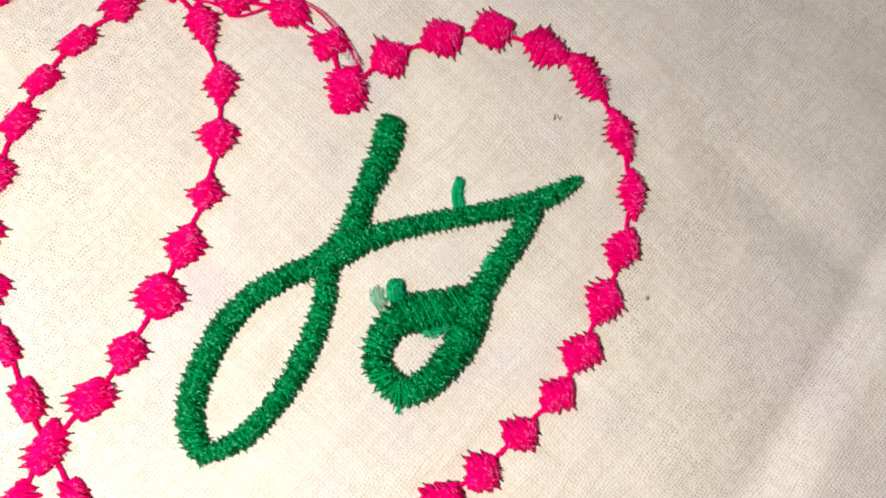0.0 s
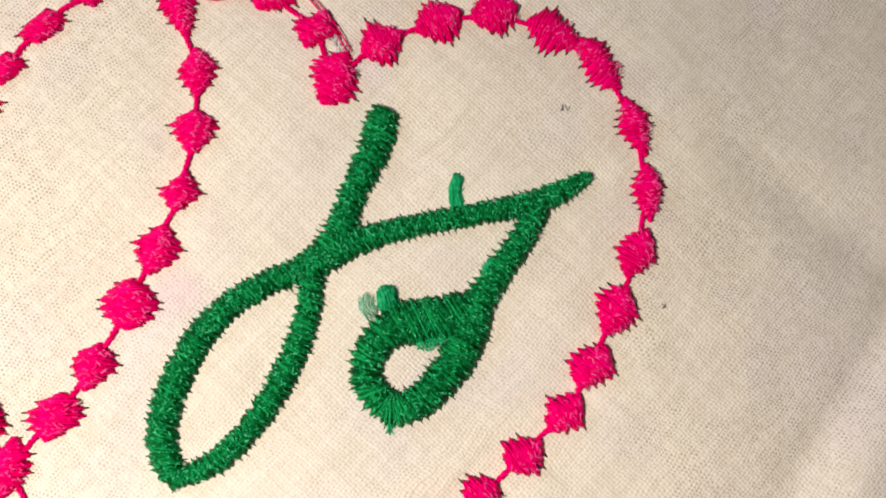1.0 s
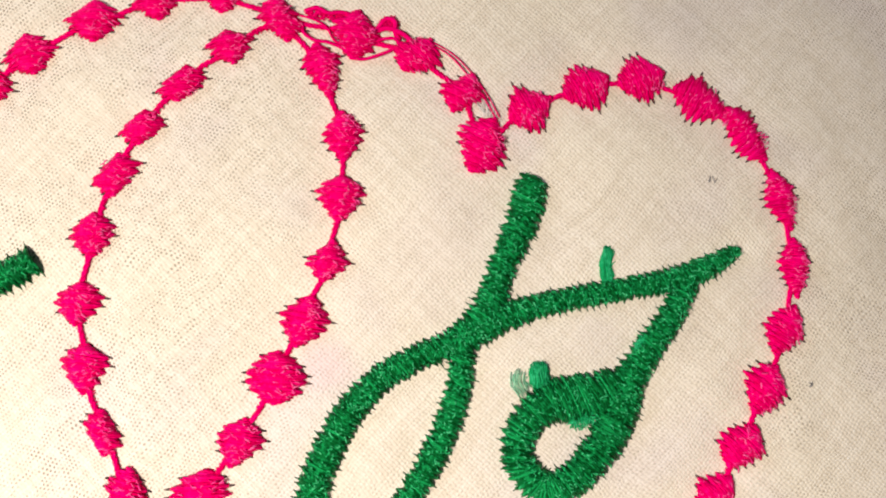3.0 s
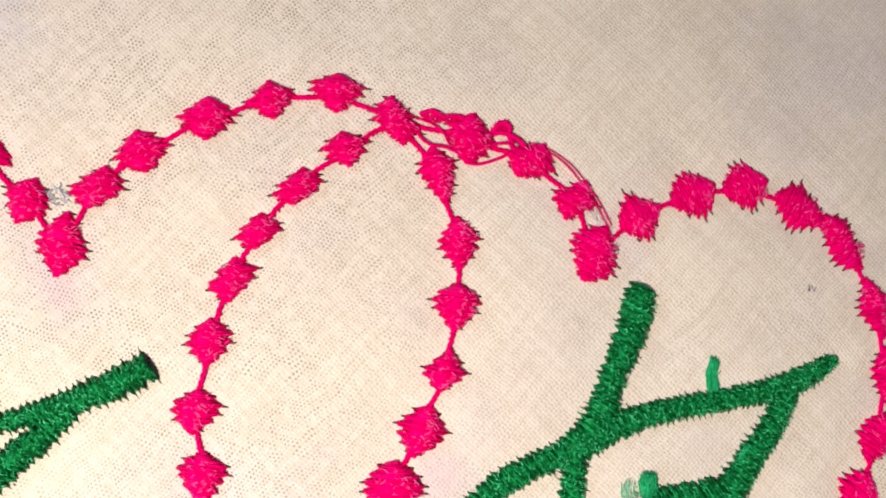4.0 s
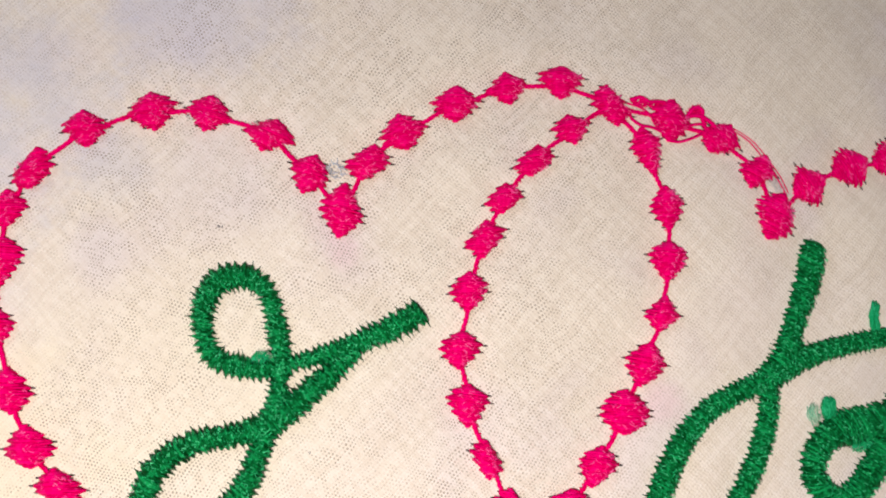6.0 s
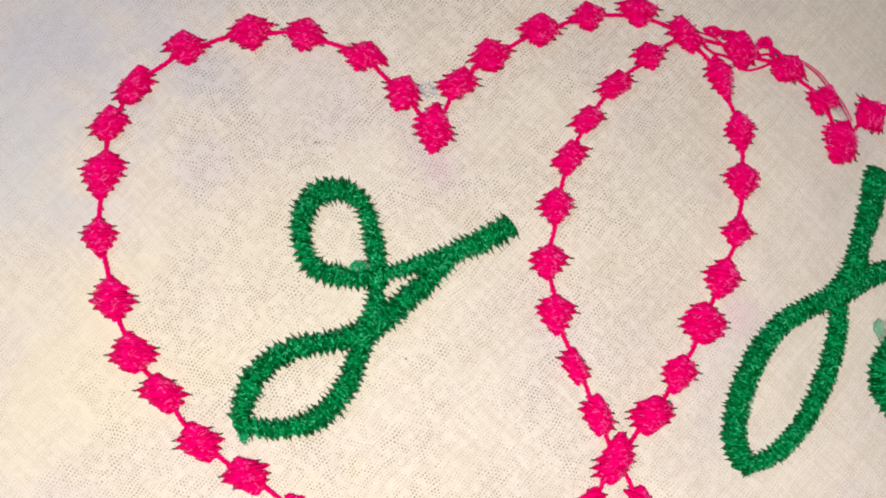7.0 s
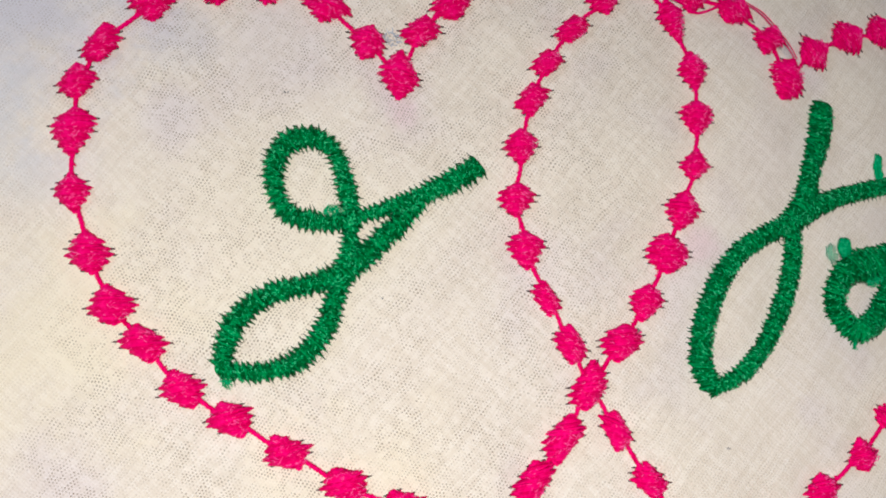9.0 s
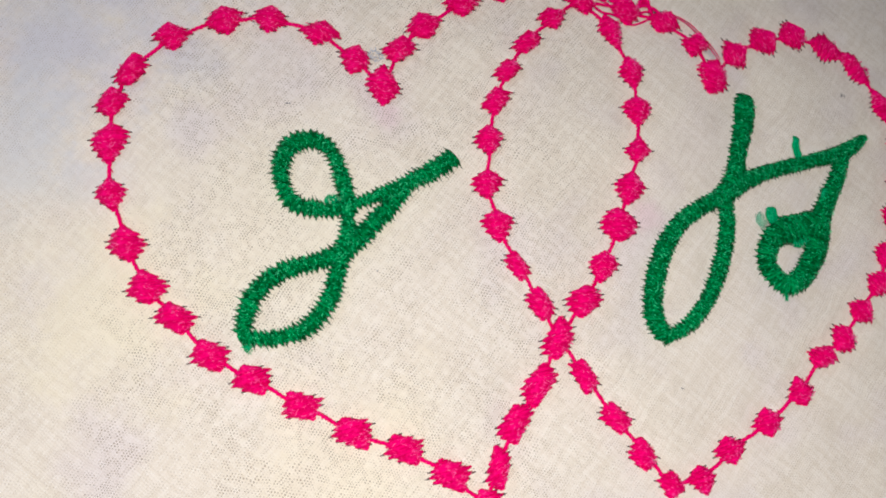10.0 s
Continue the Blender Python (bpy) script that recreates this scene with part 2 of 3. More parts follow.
HEART_A_INNER = [
    (5.7, -48.1, 2.67, 3.27, 33), (8.0, -41.0, 3.52, 2.9, 25), (11.6, -34.2, 3.22, 3.32, 16),
    (14.4, -26.0, 3.19, 3.38, 17), (18.7, -19.3, 3.8, 2.65, 13), (21.9, -12.9, 2.88, 2.75, 1),
    (24.7, -4.8, 3.41, 2.93, 7), (26.6, 2.3, 3.09, 3.06, 0), (28.0, 9.8, 2.86, 2.42, 3),
    (27.9, 17.5, 3.11, 2.76, 4), (26.7, 25.3, 2.79, 3.11, 14), (22.7, 33.0, 2.67, 3.62, 19),
    (16.1, 38.8, 3.23, 2.79, 5),
]
HEART_A_LOBE = [
    (8.2, 40.6, 3.63, 2.33, 5), (0.5, 38.0, 3.37, 2.21, 18), (-6.5, 34.1, 3.67, 2.56, 7),
    (-13.2, 28.4, 3.6, 2.44, 25), (-17.2, 23.2, 3.32, 2.53, 7),
]
HEART_B_INNER = [
    (10.8, 33.8, 3.19, 2.03, 23), (6.1, 28.1, 3.12, 2.07, 17), (2.7, 21.8, 3.07, 1.89, 22),
    (0.9, 15.4, 3.03, 2.42, 17), (0.0, 7.8, 2.86, 2.59, 13), (0.2, -0.4, 2.98, 2.47, 6),
    (2.6, -7.7, 3.06, 2.73, 2), (6.4, -14.3, 2.62, 2.29, -9), (10.8, -20.5, 2.83, 2.66, -9),
    (19.5, -32.2, 3.04, 2.62, -16), (25.4, -38.6, 2.91, 2.55, 4), (30.6, -44.2, 2.81, 2.55, -7),
    (36.2, -49.0, 2.96, 2.25, -7),
]
HEART_B_OUTER = [
    (41.9, -47.9, 2.8, 2.48, 21), (46.9, -42.5, 3.32, 2.32, 26), (54.2, -37.2, 3.26, 2.44, 17),
    (60.8, -31.1, 3.16, 2.59, 22), (65.5, -24.6, 2.99, 2.39, -26), (70.2, -20.8, 3.01, 2.5, -33),
    (74.6, -15.0, 3.03, 2.57, -41), (78.8, -9.3, 2.91, 2.71, -41), (81.3, -3.2, 3.11, 2.93, -33),
    (83.4, 4.1, 3.16, 3.18, -28), (85.2, 11.9, 2.74, 3.28, -22), (85.8, 20.0, 2.29, 3.71, 9),
]
HEART_B_TOP = [
    (83.1, 28.5, 2.53, 3.97, 18), (77.2, 36.4, 2.74, 4.31, -134), (70.7, 39.6, 3.34, 3.74, -110),
    (62.5, 40.7, 3.47, 3.07, -55), (55.5, 38.0, 3.44, 3.16, -54), (48.8, 33.5, 3.56, 2.9, -52),
    (43.8, 27.6, 3.68, 3.62, -16), (40.2, 33.8, 3.02, 2.7, -15), (33.6, 37.6, 3.42, 2.57, -28),
    (25.6, 38.6, 3.45, 3.1, 1),
]
LOOP_UPPER = [(-23.2, -7.3, 3.04), (-24.7, -2.8, 3.25), (-26.2, 0.7, 2.88), (-28.0, 3.3, 3.07), (-31.1, 4.2, 3.64), (-33.9, 3.1, 4.00), (-35.3, 0.3, 3.78), (-35.4, -2.3, 3.39), (-34.4, -5.1, 3.19), (-32.7, -7.3, 3.38), (-29.8, -8.0, 3.39), (-25.8, -7.7, 3.22), (-22.4, -6.8, 2.86)]
LOOP_TAIL = [(-23.1, -6.5, 2.48), (-19.9, -5.3, 2.49), (-15.7, -3.2, 3.10), (-11.1, -0.2, 3.74), (-6.0, 3.7, 3.81)]
LOOP_SWEEP = [(-13.6, -3.1, 1.95), (-16.6, -6.6, 3.47), (-19.4, -10.2, 4.00), (-22.8, -14.3, 3.95), (-27.2, -16.8, 3.35), (-32.6, -18.9, 3.51), (-36.2, -21.8, 3.85), (-38.0, -25.7, 3.82), (-38.3, -30.0, 3.26)]
LOOP_LOWER = [(-38.6, -30.6, 2.71), (-35.8, -30.5, 3.08), (-32.7, -30.1, 3.09), (-29.2, -28.8, 3.48), (-26.5, -26.3, 3.68), (-24.9, -23.1, 3.71), (-24.1, -19.4, 3.54), (-23.7, -16.3, 3.37), (-23.3, -12.9, 3.20), (-23.1, -9.9, 2.84), (-23.4, -7.0, 2.47)]
LETTER_LOOPED = [LOOP_UPPER, LOOP_TAIL, LOOP_SWEEP, LOOP_LOWER]
STEM = [(50.8, 24.7, 2.8), (50.7, 23.7, 4.5), (50.4, 20.3, 4.79), (49.5, 16.1, 4.29), (48.6, 12.3, 3.95), (48.1, 8.6, 4.38), (46.7, 5.5, 4.20), (44.2, 2.8, 3.73), (40.5, 0.4, 3.56), (36.9, -2.6, 3.68), (34.1, -6.7, 3.95), (32.3, -11.5, 4.22), (31.5, -16.0, 4.20), (31.8, -20.3, 4.19), (33.7, -23.6, 3.60), (35.1, -24.5, 1.73)]
STEM_RETURN = [(45.7, 2.2, 3.58), (46.0, -1.7, 3.41), (45.5, -6.4, 3.68), (44.4, -10.6, 3.66), (43.0, -14.5, 3.49), (41.0, -18.1, 3.33), (38.3, -21.5, 3.17), (34.7, -23.9, 2.59)]
CROSSBAR = [(45.3, 3.1, 3.88), (49.6, 6.7, 3.77), (53.8, 9.1, 3.35), (59.6, 11.4, 3.08), (65.5, 13.6, 3.13), (70.8, 15.7, 3.50), (74.5, 18.0, 3.22), (77.9, 20.8, 1.63)]
CURL = [(72.2, 15.5, 3.19), (70.3, 10.8, 3.77), (68.3, 6.7, 4.04), (66.4, 2.4, 4.60), (65.4, -2.7, 5.31), (63.7, -7.2, 4.96), (60.9, -10.8, 4.46), (57.7, -12.0, 4.29), (54.4, -9.2, 4.29), (54.3, -5.7, 4.61), (56.6, -2.4, 5.39), (60.8, -0.8, 6.05), (65.8, 1.6, 4.74)]
LETTER_CROSSED = [STEM, STEM_RETURN, CROSSBAR, CURL]


# ---------------------------------------------------------------- the cloth's form
def smooth(x):
    x = min(max(x, 0.0), 1.0)
    return x * x * (3 - 2 * x)


FOLD_AT, FOLD_WAY = Vector((116.5, 0.0)), Vector((0.432, 0.902))

VALLEY_AT, VALLEY_WAY = Vector((106.0, 23.5)), Vector((0.90, -0.44))
RIDGE_AT, RIDGE_WAY = Vector((-38.0, 46.0)), Vector((0.60, 0.80))


def pull_map():
    """How far the stitching draws the cloth down, on a grid of 1 mm."""
    spots = [(b[0], b[1], 0.18 * b[2], 1.15 * b[2]) for part in (HEART_A_OUTER, HEART_A_LOWER, HEART_A_INNER, HEART_A_LOBE, HEART_B_INNER, HEART_B_OUTER, HEART_B_TOP) for b in part]
    for stroke in LETTER_LOOPED + LETTER_CROSSED:
        for (x0, y0, w0), (x1, y1, w1) in zip(stroke, stroke[1:]):
            spots += [(x0 + (x1 - x0) * s, y0 + (y1 - y0) * s, 0.12 * w0, 1.2 * w0) for s in (0.0, 0.5)]
    gx, gy = np.meshgrid(np.arange(-110.0, 131.0), np.arange(-90.0, 91.0))
    pull = np.zeros_like(gx)
    for x, y, deep, wide in spots:
        pull = np.maximum(pull, deep * np.exp(-((gx - x) ** 2 + (gy - y) ** 2) / wide**2))
    return pull


PULL = pull_map()


def pulled(x, y):
    i, j = x + 110.0, y + 90.0
    if not (0 <= i < 239 and 0 <= j < 179):
        return 0.0
    a, b = int(i), int(j)
    u, v = i - a, j - b
    return float((PULL[b, a] * (1 - u) + PULL[b, a + 1] * u) * (1 - v) + (PULL[b + 1, a] * (1 - u) + PULL[b + 1, a + 1] * u) * v)


@lru_cache(maxsize=400000)
def cloth_z(x, y):
    """Height of the cloth in mm at a place in mm: low dome, gentle pucker, soft waves, one soft crease at the side."""
    u, v = x / 50.0, y / 50.0
    dome = 2.307 + 0.187 * v - 2.532 * v * v + 1.067 * u - 1.034 * u * v - 2.188 * u * u
    z = dome if dome > -5.0 else -5.0 - 14.0 * (1 - math.exp((dome + 5.0) / 14.0))
    z += 0.45 * noise.noise(Vector((x / 15.0, y / 15.0, 3.1))) + 0.20 * noise.noise(Vector((x / 5.5, y / 5.5, 7.7)))
    side = (Vector((x, y)) - FOLD_AT).cross(FOLD_WAY)
    z += 1.9 * smooth((side + 0.5) / 7.0) - 0.45 * math.exp(-((side + 1.2) / 2.2) ** 2)
    ridge = (Vector((x, y)) - RIDGE_AT).cross(RIDGE_WAY)
    z += 0.9 * math.exp(-(ridge / 6.0) ** 2) * smooth((y - 32.0) / 14.0)
    valley = (Vector((x, y)) - VALLEY_AT).cross(VALLEY_WAY)
    z -= 1.0 * math.exp(-(valley / 5.0) ** 2) * smooth((x - 92.0) / 10.0)
    far = max(0.0, math.hypot(x - 15, y) - 95.0)
    z += 0.04 * far * noise.noise(Vector((x / 60.0, y / 60.0, 1.3))) * smooth(far / 60.0)
    return z - pulled(x, y) - 0.1


def steps(lo, hi, near_lo, near_hi, fine, coarse):
    out, x = [], lo
    while x < hi:
        out.append(x)
        x += fine if near_lo <= x < near_hi else coarse
    return out + [hi]


def mesh_object(name, verts, faces, mats, slots=None, smooth_faces=True):
    me = bpy.data.meshes.new(name)
    me.from_pydata(verts, [], faces)
    for m in mats:
        me.materials.append(m)
    if slots is not None:
        me.polygons.foreach_set("material_index", slots)
    if smooth_faces:
        me.polygons.foreach_set("use_smooth", [True] * len(me.polygons))
    me.update()
    return new(name, me)


def make_cloth():
    xs = steps(-330.0, 370.0, -115.0, 150.0, 1.3, 6.0)
    ys = steps(-300.0, 320.0, -85.0, 100.0, 1.3, 6.0)
    verts = [(x * MM, y * MM, cloth_z(x, y) * MM) for y in ys for x in xs]
    w = len(xs)
    faces = [(j * w + i, j * w + i + 1, (j + 1) * w + i + 1, (j + 1) * w + i) for j in range(len(ys) - 1) for i in range(w - 1)]
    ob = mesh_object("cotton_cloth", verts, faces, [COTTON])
    thick = ob.modifiers.new("thickness", "SOLIDIFY")
    thick.thickness, thick.offset = 0.00035, -1.0
    return tagged(ob, "cream white plain-weave cotton cloth with soft creases", "cloth")


def slab(name, lo, hi, mat):
    (x0, y0, z0), (x1, y1, z1) = lo, hi
    v = [(x, y, z) for z in (z0, z1) for y in (y0, y1) for x in (x0, x1)]
    f = [(0, 2, 3, 1), (4, 5, 7, 6), (0, 1, 5, 4), (2, 6, 7, 3), (0, 4, 6, 2), (1, 3, 7, 5)]
    return tagged(mesh_object(name, v, f, [mat], smooth_faces=False), kind="structure")


tagged(slab("floor", (-2.0, -2.0, -0.1), (2.0, 2.0, -0.0250), FLOOR), "plain grey cement floor under the cloth", "floor")
tagged(slab("ceiling", (-2.1, -2.1, 2.5), (2.1, 2.1, 2.6), PLASTER), "plain pale plaster ceiling", "ceiling")
for wall_name, lo, hi in (
    ("wall_north", (-2.1, 2.0, -0.1), (2.1, 2.1, 2.5)),
    ("wall_south", (-2.1, -2.1, -0.1), (2.1, -2.0, 2.5)),
    ("wall_east", (2.0, -2.0, -0.1), (2.1, 2.0, 2.5)),
):
    tagged(slab(wall_name, lo, hi, PLASTER), "plain pale plaster wall", "wall")


def wall_with_opening(name, x0, x1, ys, zs):
    """A wall across x with one window opening; ys and zs: its edge, the opening's two sides, its other edge."""
    verts = [(x, y, z) for x in (x0, x1) for z in zs for y in ys]
    at = lambda i, j, k: i * 16 + j * 4 + k
    faces = []
    for j in range(3):
        for k in range(3):
            if (j, k) != (1, 1):
                faces += [tuple(at(0, *c) for c in ((j, k), (j + 1, k), (j + 1, k + 1), (j, k + 1))), tuple(at(1, *c) for c in ((j, k), (j, k + 1), (j + 1, k + 1), (j + 1, k)))]
    for ring, turned in ((((0, 0), (0, 3), (3, 3), (3, 0)), False), (((1, 1), (1, 2), (2, 2), (2, 1)), True)):
        for a, b in zip(ring, ring[1:] + ring[:1]):
            f = (at(0, *a), at(0, *b), at(1, *b), at(1, *a))
            faces.append(f[::-1] if turned else f)
    return tagged(mesh_object(name, verts, faces, [PLASTER], smooth_faces=False), "plain pale plaster wall with a window opening", "wall", kind="structure")


# the opening is unseen, added to hold the window light
wall_with_opening("wall_west", -2.1, -2.0, (-2.0, 0.1, 1.1, 2.0), (-0.1, 0.7, 1.7, 2.5))
make_cloth()

# ---------------------------------------------------------------- stitches
SIDES = 5
RING = [(math.cos(2 * math.pi * k / SIDES), math.sin(2 * math.pi * k / SIDES)) for k in range(SIDES)]


class Threads:
    """Collects thread tubes, in mm, round one origin."""

    def __init__(self, ox, oy):
        self.ox, self.oy = ox, oy
        self.verts, self.faces, self.slots = [], [], []
        self.ends = None

    def tube(self, pts, radii, slot=0, flat=0.75):
        start, n = len(self.verts), len(pts)
        for i, p in enumerate(pts):
            q, o = pts[min(i + 1, n - 1)], pts[max(i - 1, 0)]
            tx, ty = q[0] - o[0], q[1] - o[1]
            long = math.hypot(tx, ty) or 1.0
            nx, ny = -ty / long, tx / long
            r = radii[i]
            for c, s in RING:
                self.verts.append(((p[0] + nx * c * r - self.ox) * MM, (p[1] + ny * c * r - self.oy) * MM, (p[2] + s * r * flat) * MM))
        for i in range(n - 1):
            for k in range(SIDES):
                a, b = start + i * SIDES + k, start + i * SIDES + (k + 1) % SIDES
                self.faces.append((a, b, b + SIDES, a + SIDES))
                self.slots.append(slot)
        self.faces.append(tuple(start + k for k in reversed(range(SIDES))))
        self.faces.append(tuple(start + (n - 1) * SIDES + k for k in range(SIDES)))
        self.slots += [slot, slot]

    def stitch(self, x0, y0, x1, y1, arch, r, rng, lift=0.0, slot=0, swell=0.0, along=(0.0, 0.0), base=None):
        """One stitch that rises out of the cloth, lies over it in a low arch and dives back."""
        z0, z1 = (cloth_z(x0, y0), cloth_z(x1, y1)) if base is None else (base, base)
        bow = rng.uniform(-0.10, 0.10)
        dx, dy = x1 - x0, y1 - y0
        pts, radii = [], []
        for s in (0.0, 0.07, 0.25, 0.5, 0.75, 0.93, 1.0):
            k = 1 - abs(2 * s - 1) ** 2.6
            wav = bow * math.sin(math.pi * s) + 0.04 * math.sin(9 * s + 40 * bow)
            long = math.hypot(dx, dy) or 1
            z = z0 + (z1 - z0) * s + arch * k + (lift if 0.0 < s < 1.0 else 0.0) + (-0.12 if s in (0.0, 1.0) else 0.03)
            fan = swell * (1 - abs(2 * s - 1) ** 2.2)
            pts.append((x0 + dx * s - dy / long * wav + along[0] * fan, y0 + dy * s + dx / long * wav + along[1] * fan, z))
            radii.append(r * (0.45 if s in (0.0, 1.0) else 0.8 if s in (0.07, 0.93) else 1.0))
        self.tube(pts, radii, slot)

    def stub(self, x, y, dx, dy, length, r, slot):
        """A short dark thread end that tapers outward from a needle hole."""
        long = math.hypot(dx, dy) or 1
        dx, dy = dx / long, dy / long
        pts = [(x + dx * d, y + dy * d, cloth_z(x + dx * d, y + dy * d) + h) for d, h in ((-0.35, 0.12), (length * 0.4, 0.05), (length, -0.05))]
        if self.ends is None:
            self.ends = Threads(self.ox, self.oy)
        self.ends.tube(pts, [r, r * 0.8, r * 0.3], 0)

    def link(self, name, parent, mats, label="", end_mat=None, end_label="dark thread ends"):
        ob = mesh_object(name, self.verts, self.faces, mats, self.slots)
        ob.location = (self.ox * MM, self.oy * MM, 0)
        ob.parent = parent
        if label:
            tagged(ob, label)
        if self.ends is not None:
            tips = mesh_object("dark_thread_end", self.ends.verts, self.ends.faces, [end_mat])
            tips.parent = ob
            tagged(tips, end_label)
        return ob


def make_bead(parent, x, y, half_long, half_high, angle, way, rng, round_spot=False):
    """A small diamond-shaped spot of zigzag satin stitches; its thin ends lean along the chain, which runs in the direction way."""
    th = Threads(x, y)
    a = math.radians(angle)
    d, e = (math.cos(a), math.sin(a)), (-math.sin(a), math.cos(a))
    half_long, half_high = half_long * 1.08, half_high * 1.03
    along, across = math.cos(way - a), math.sin(way - a)
    lean = along / across if abs(across) > 0.5 else 0.0
    skew, power = max(-0.42, min(0.42, 0.5 * lean)) + rng.uniform(-0.08, 0.08), rng.uniform(1.05, 1.55)
    count = int(half_high * 2 / 0.25)
    place = lambda s, w: (x + d[0] * s + e[0] * w, y + d[1] * s + e[1] * w)
    group, tooth = 4, 0.20
    base = 0.5 * (cloth_z(*place(-half_long, 0.0)) + cloth_z(*place(half_long, 0.0)))
    peak_a, peak_b = half_high * rng.uniform(-0.4, 0.35), half_high * rng.uniform(-0.25, 0.45)
    if round_spot:
        peak_a = peak_b = skew = 0.0
        power, tooth = 2.3, 0.08
    full = lambda w, c: max(0.13, (1 - abs((w - c) / (half_high - c if w > c else half_high + c)) ** power) ** 0.76)
    for k in range(count):
        w = -half_high + (k + 0.5) * 2 * half_high / count
        if k % group == 0:
            mid = -half_high + (k + group / 2) * 2 * half_high / count
            tip_a, tip_b = mid + rng.uniform(-0.25, 0.25), mid + rng.uniform(-0.25, 0.25)
            long_a, long_b = rng.uniform(0.94, 1.04), rng.uniform(0.94, 1.04)
        wide_a, wide_b = half_long * full(w, peak_a), half_long * full(w, peak_b)
        width = (wide_a + wide_b) / 2
        inner = abs((k % group) - (group - 1) / 2) / (group / 2)
        s0 = -wide_a * (long_a - tooth * inner * inner) + skew * w
        s1 = wide_b * (long_b - tooth * inner * inner) + skew * w
        p, q = place(s0, tip_a + (w - tip_a) * 0.5), place(s1, tip_b + (w - tip_b) * 0.5)
        rise = 0.25 + 1.15 * width / half_long
        th.stitch(*p, *q, rise, rng.uniform(0.17, 0.22), rng, swell=(w - mid) * 0.8 + rng.uniform(-0.12, 0.12), along=e)
        th.stitch(*place(s0 * 0.8, w), *place(s1 * 0.8, w), rise - 0.03, 0.27, rng, base=base)
        if k % group == 1:
            if rng.random() < 0.75:
                th.stub(*p, p[0] - q[0], p[1] - q[1], rng.uniform(0.2, 0.65), 0.17, 1)
            if rng.random() < 0.75:
                th.stub(*q, q[0] - p[0], q[1] - p[1], rng.uniform(0.2, 0.65), 0.17, 1)
    # short brighter threads, more of them on one half: glints put into the colour
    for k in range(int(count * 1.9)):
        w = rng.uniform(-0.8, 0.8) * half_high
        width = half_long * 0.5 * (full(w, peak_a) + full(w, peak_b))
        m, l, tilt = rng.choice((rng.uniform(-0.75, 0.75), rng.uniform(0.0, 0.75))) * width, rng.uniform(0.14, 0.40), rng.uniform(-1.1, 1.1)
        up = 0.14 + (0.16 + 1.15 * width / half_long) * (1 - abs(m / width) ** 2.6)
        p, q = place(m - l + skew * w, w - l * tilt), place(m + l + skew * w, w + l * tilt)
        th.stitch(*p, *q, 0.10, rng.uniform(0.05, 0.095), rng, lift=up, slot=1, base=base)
    return th.link("bead", parent, [PINK, PINK_SHEEN], "", DARK_GREY_THREAD, "dark grey thread ends at needle holes")


def make_link(parent, p, q, rng, mats, label="", bulge=0.0, r=0.17):
    """The thin corded run of thread between two beads: two plies wound round each other."""
    (x0, y0), (x1, y1) = p, q
    th = Threads((x0 + x1) / 2, (y0 + y1) / 2)
    long = math.hypot(x1 - x0, y1 - y0)
    nx, ny = -(y1 - y0) / long, (x1 - x0) / long
    n = max(8, int(long / 0.35))
    start = rng.uniform(0, 6)
    for ply in (0.0, math.pi * 0.67, math.pi * 1.33):
        pts = []
        for i in range(n + 1):
            s = i / n
            turn = start + ply + s * long * 2.6
            off = bulge * math.sin(math.pi * s) + 0.20 * math.cos(turn) + 0.16 * math.sin(s * 7 + start)
            x, y = x0 + (x1 - x0) * s + nx * off, y0 + (y1 - y0) * s + ny * off
            pts.append((x, y, cloth_z(x, y) + 0.26 + 0.13 * math.sin(turn)))
        th.tube(pts, [r] * len(pts), 0, 0.9)
    for k in range(int(long / 0.5)):
        s = rng.random()
        x, y = x0 + (x1 - x0) * s, y0 + (y1 - y0) * s
        t = rng.uniform(0.22, 0.36) + 0.6 * abs(2 * s - 1) ** 2
        th.stitch(x - nx * t, y - ny * t, x + nx * t + rng.uniform(-.2, .2), y + ny * t, 0.36, 0.11, rng)
    return th.link("connecting_thread", parent, mats, label)


def spline(points, step=0.1):
    """Catmull-Rom through rows of (x, y, width), resampled at even steps."""
    pts = [np.array(p, float) for p in points]
    pts = [2 * pts[0] - pts[1]] + pts + [2 * pts[-1] - pts[-2]]
    fine = []
    for a, b, c, d in zip(pts, pts[1:], pts[2:], pts[3:]):
        for s in np.linspace(0, 1, 24, endpoint=False):
            fine.append(0.5 * (2 * b + (c - a) * s + (2 * a - 5 * b + 4 * c - d) * s**2 + (3 * b - a - 3 * c + d) * s**3))
    fine = np.array(fine + [pts[-2]])
    run = np.r_[0, np.cumsum(np.hypot(*np.diff(fine[:, :2], axis=0).T))]
    at = np.arange(0, run[-1], step)
    return np.stack([np.interp(at, run, fine[:, k]) for k in range(3)], 1)


NEEDLE = (math.cos(radians(-28)), math.sin(radians(-28)))


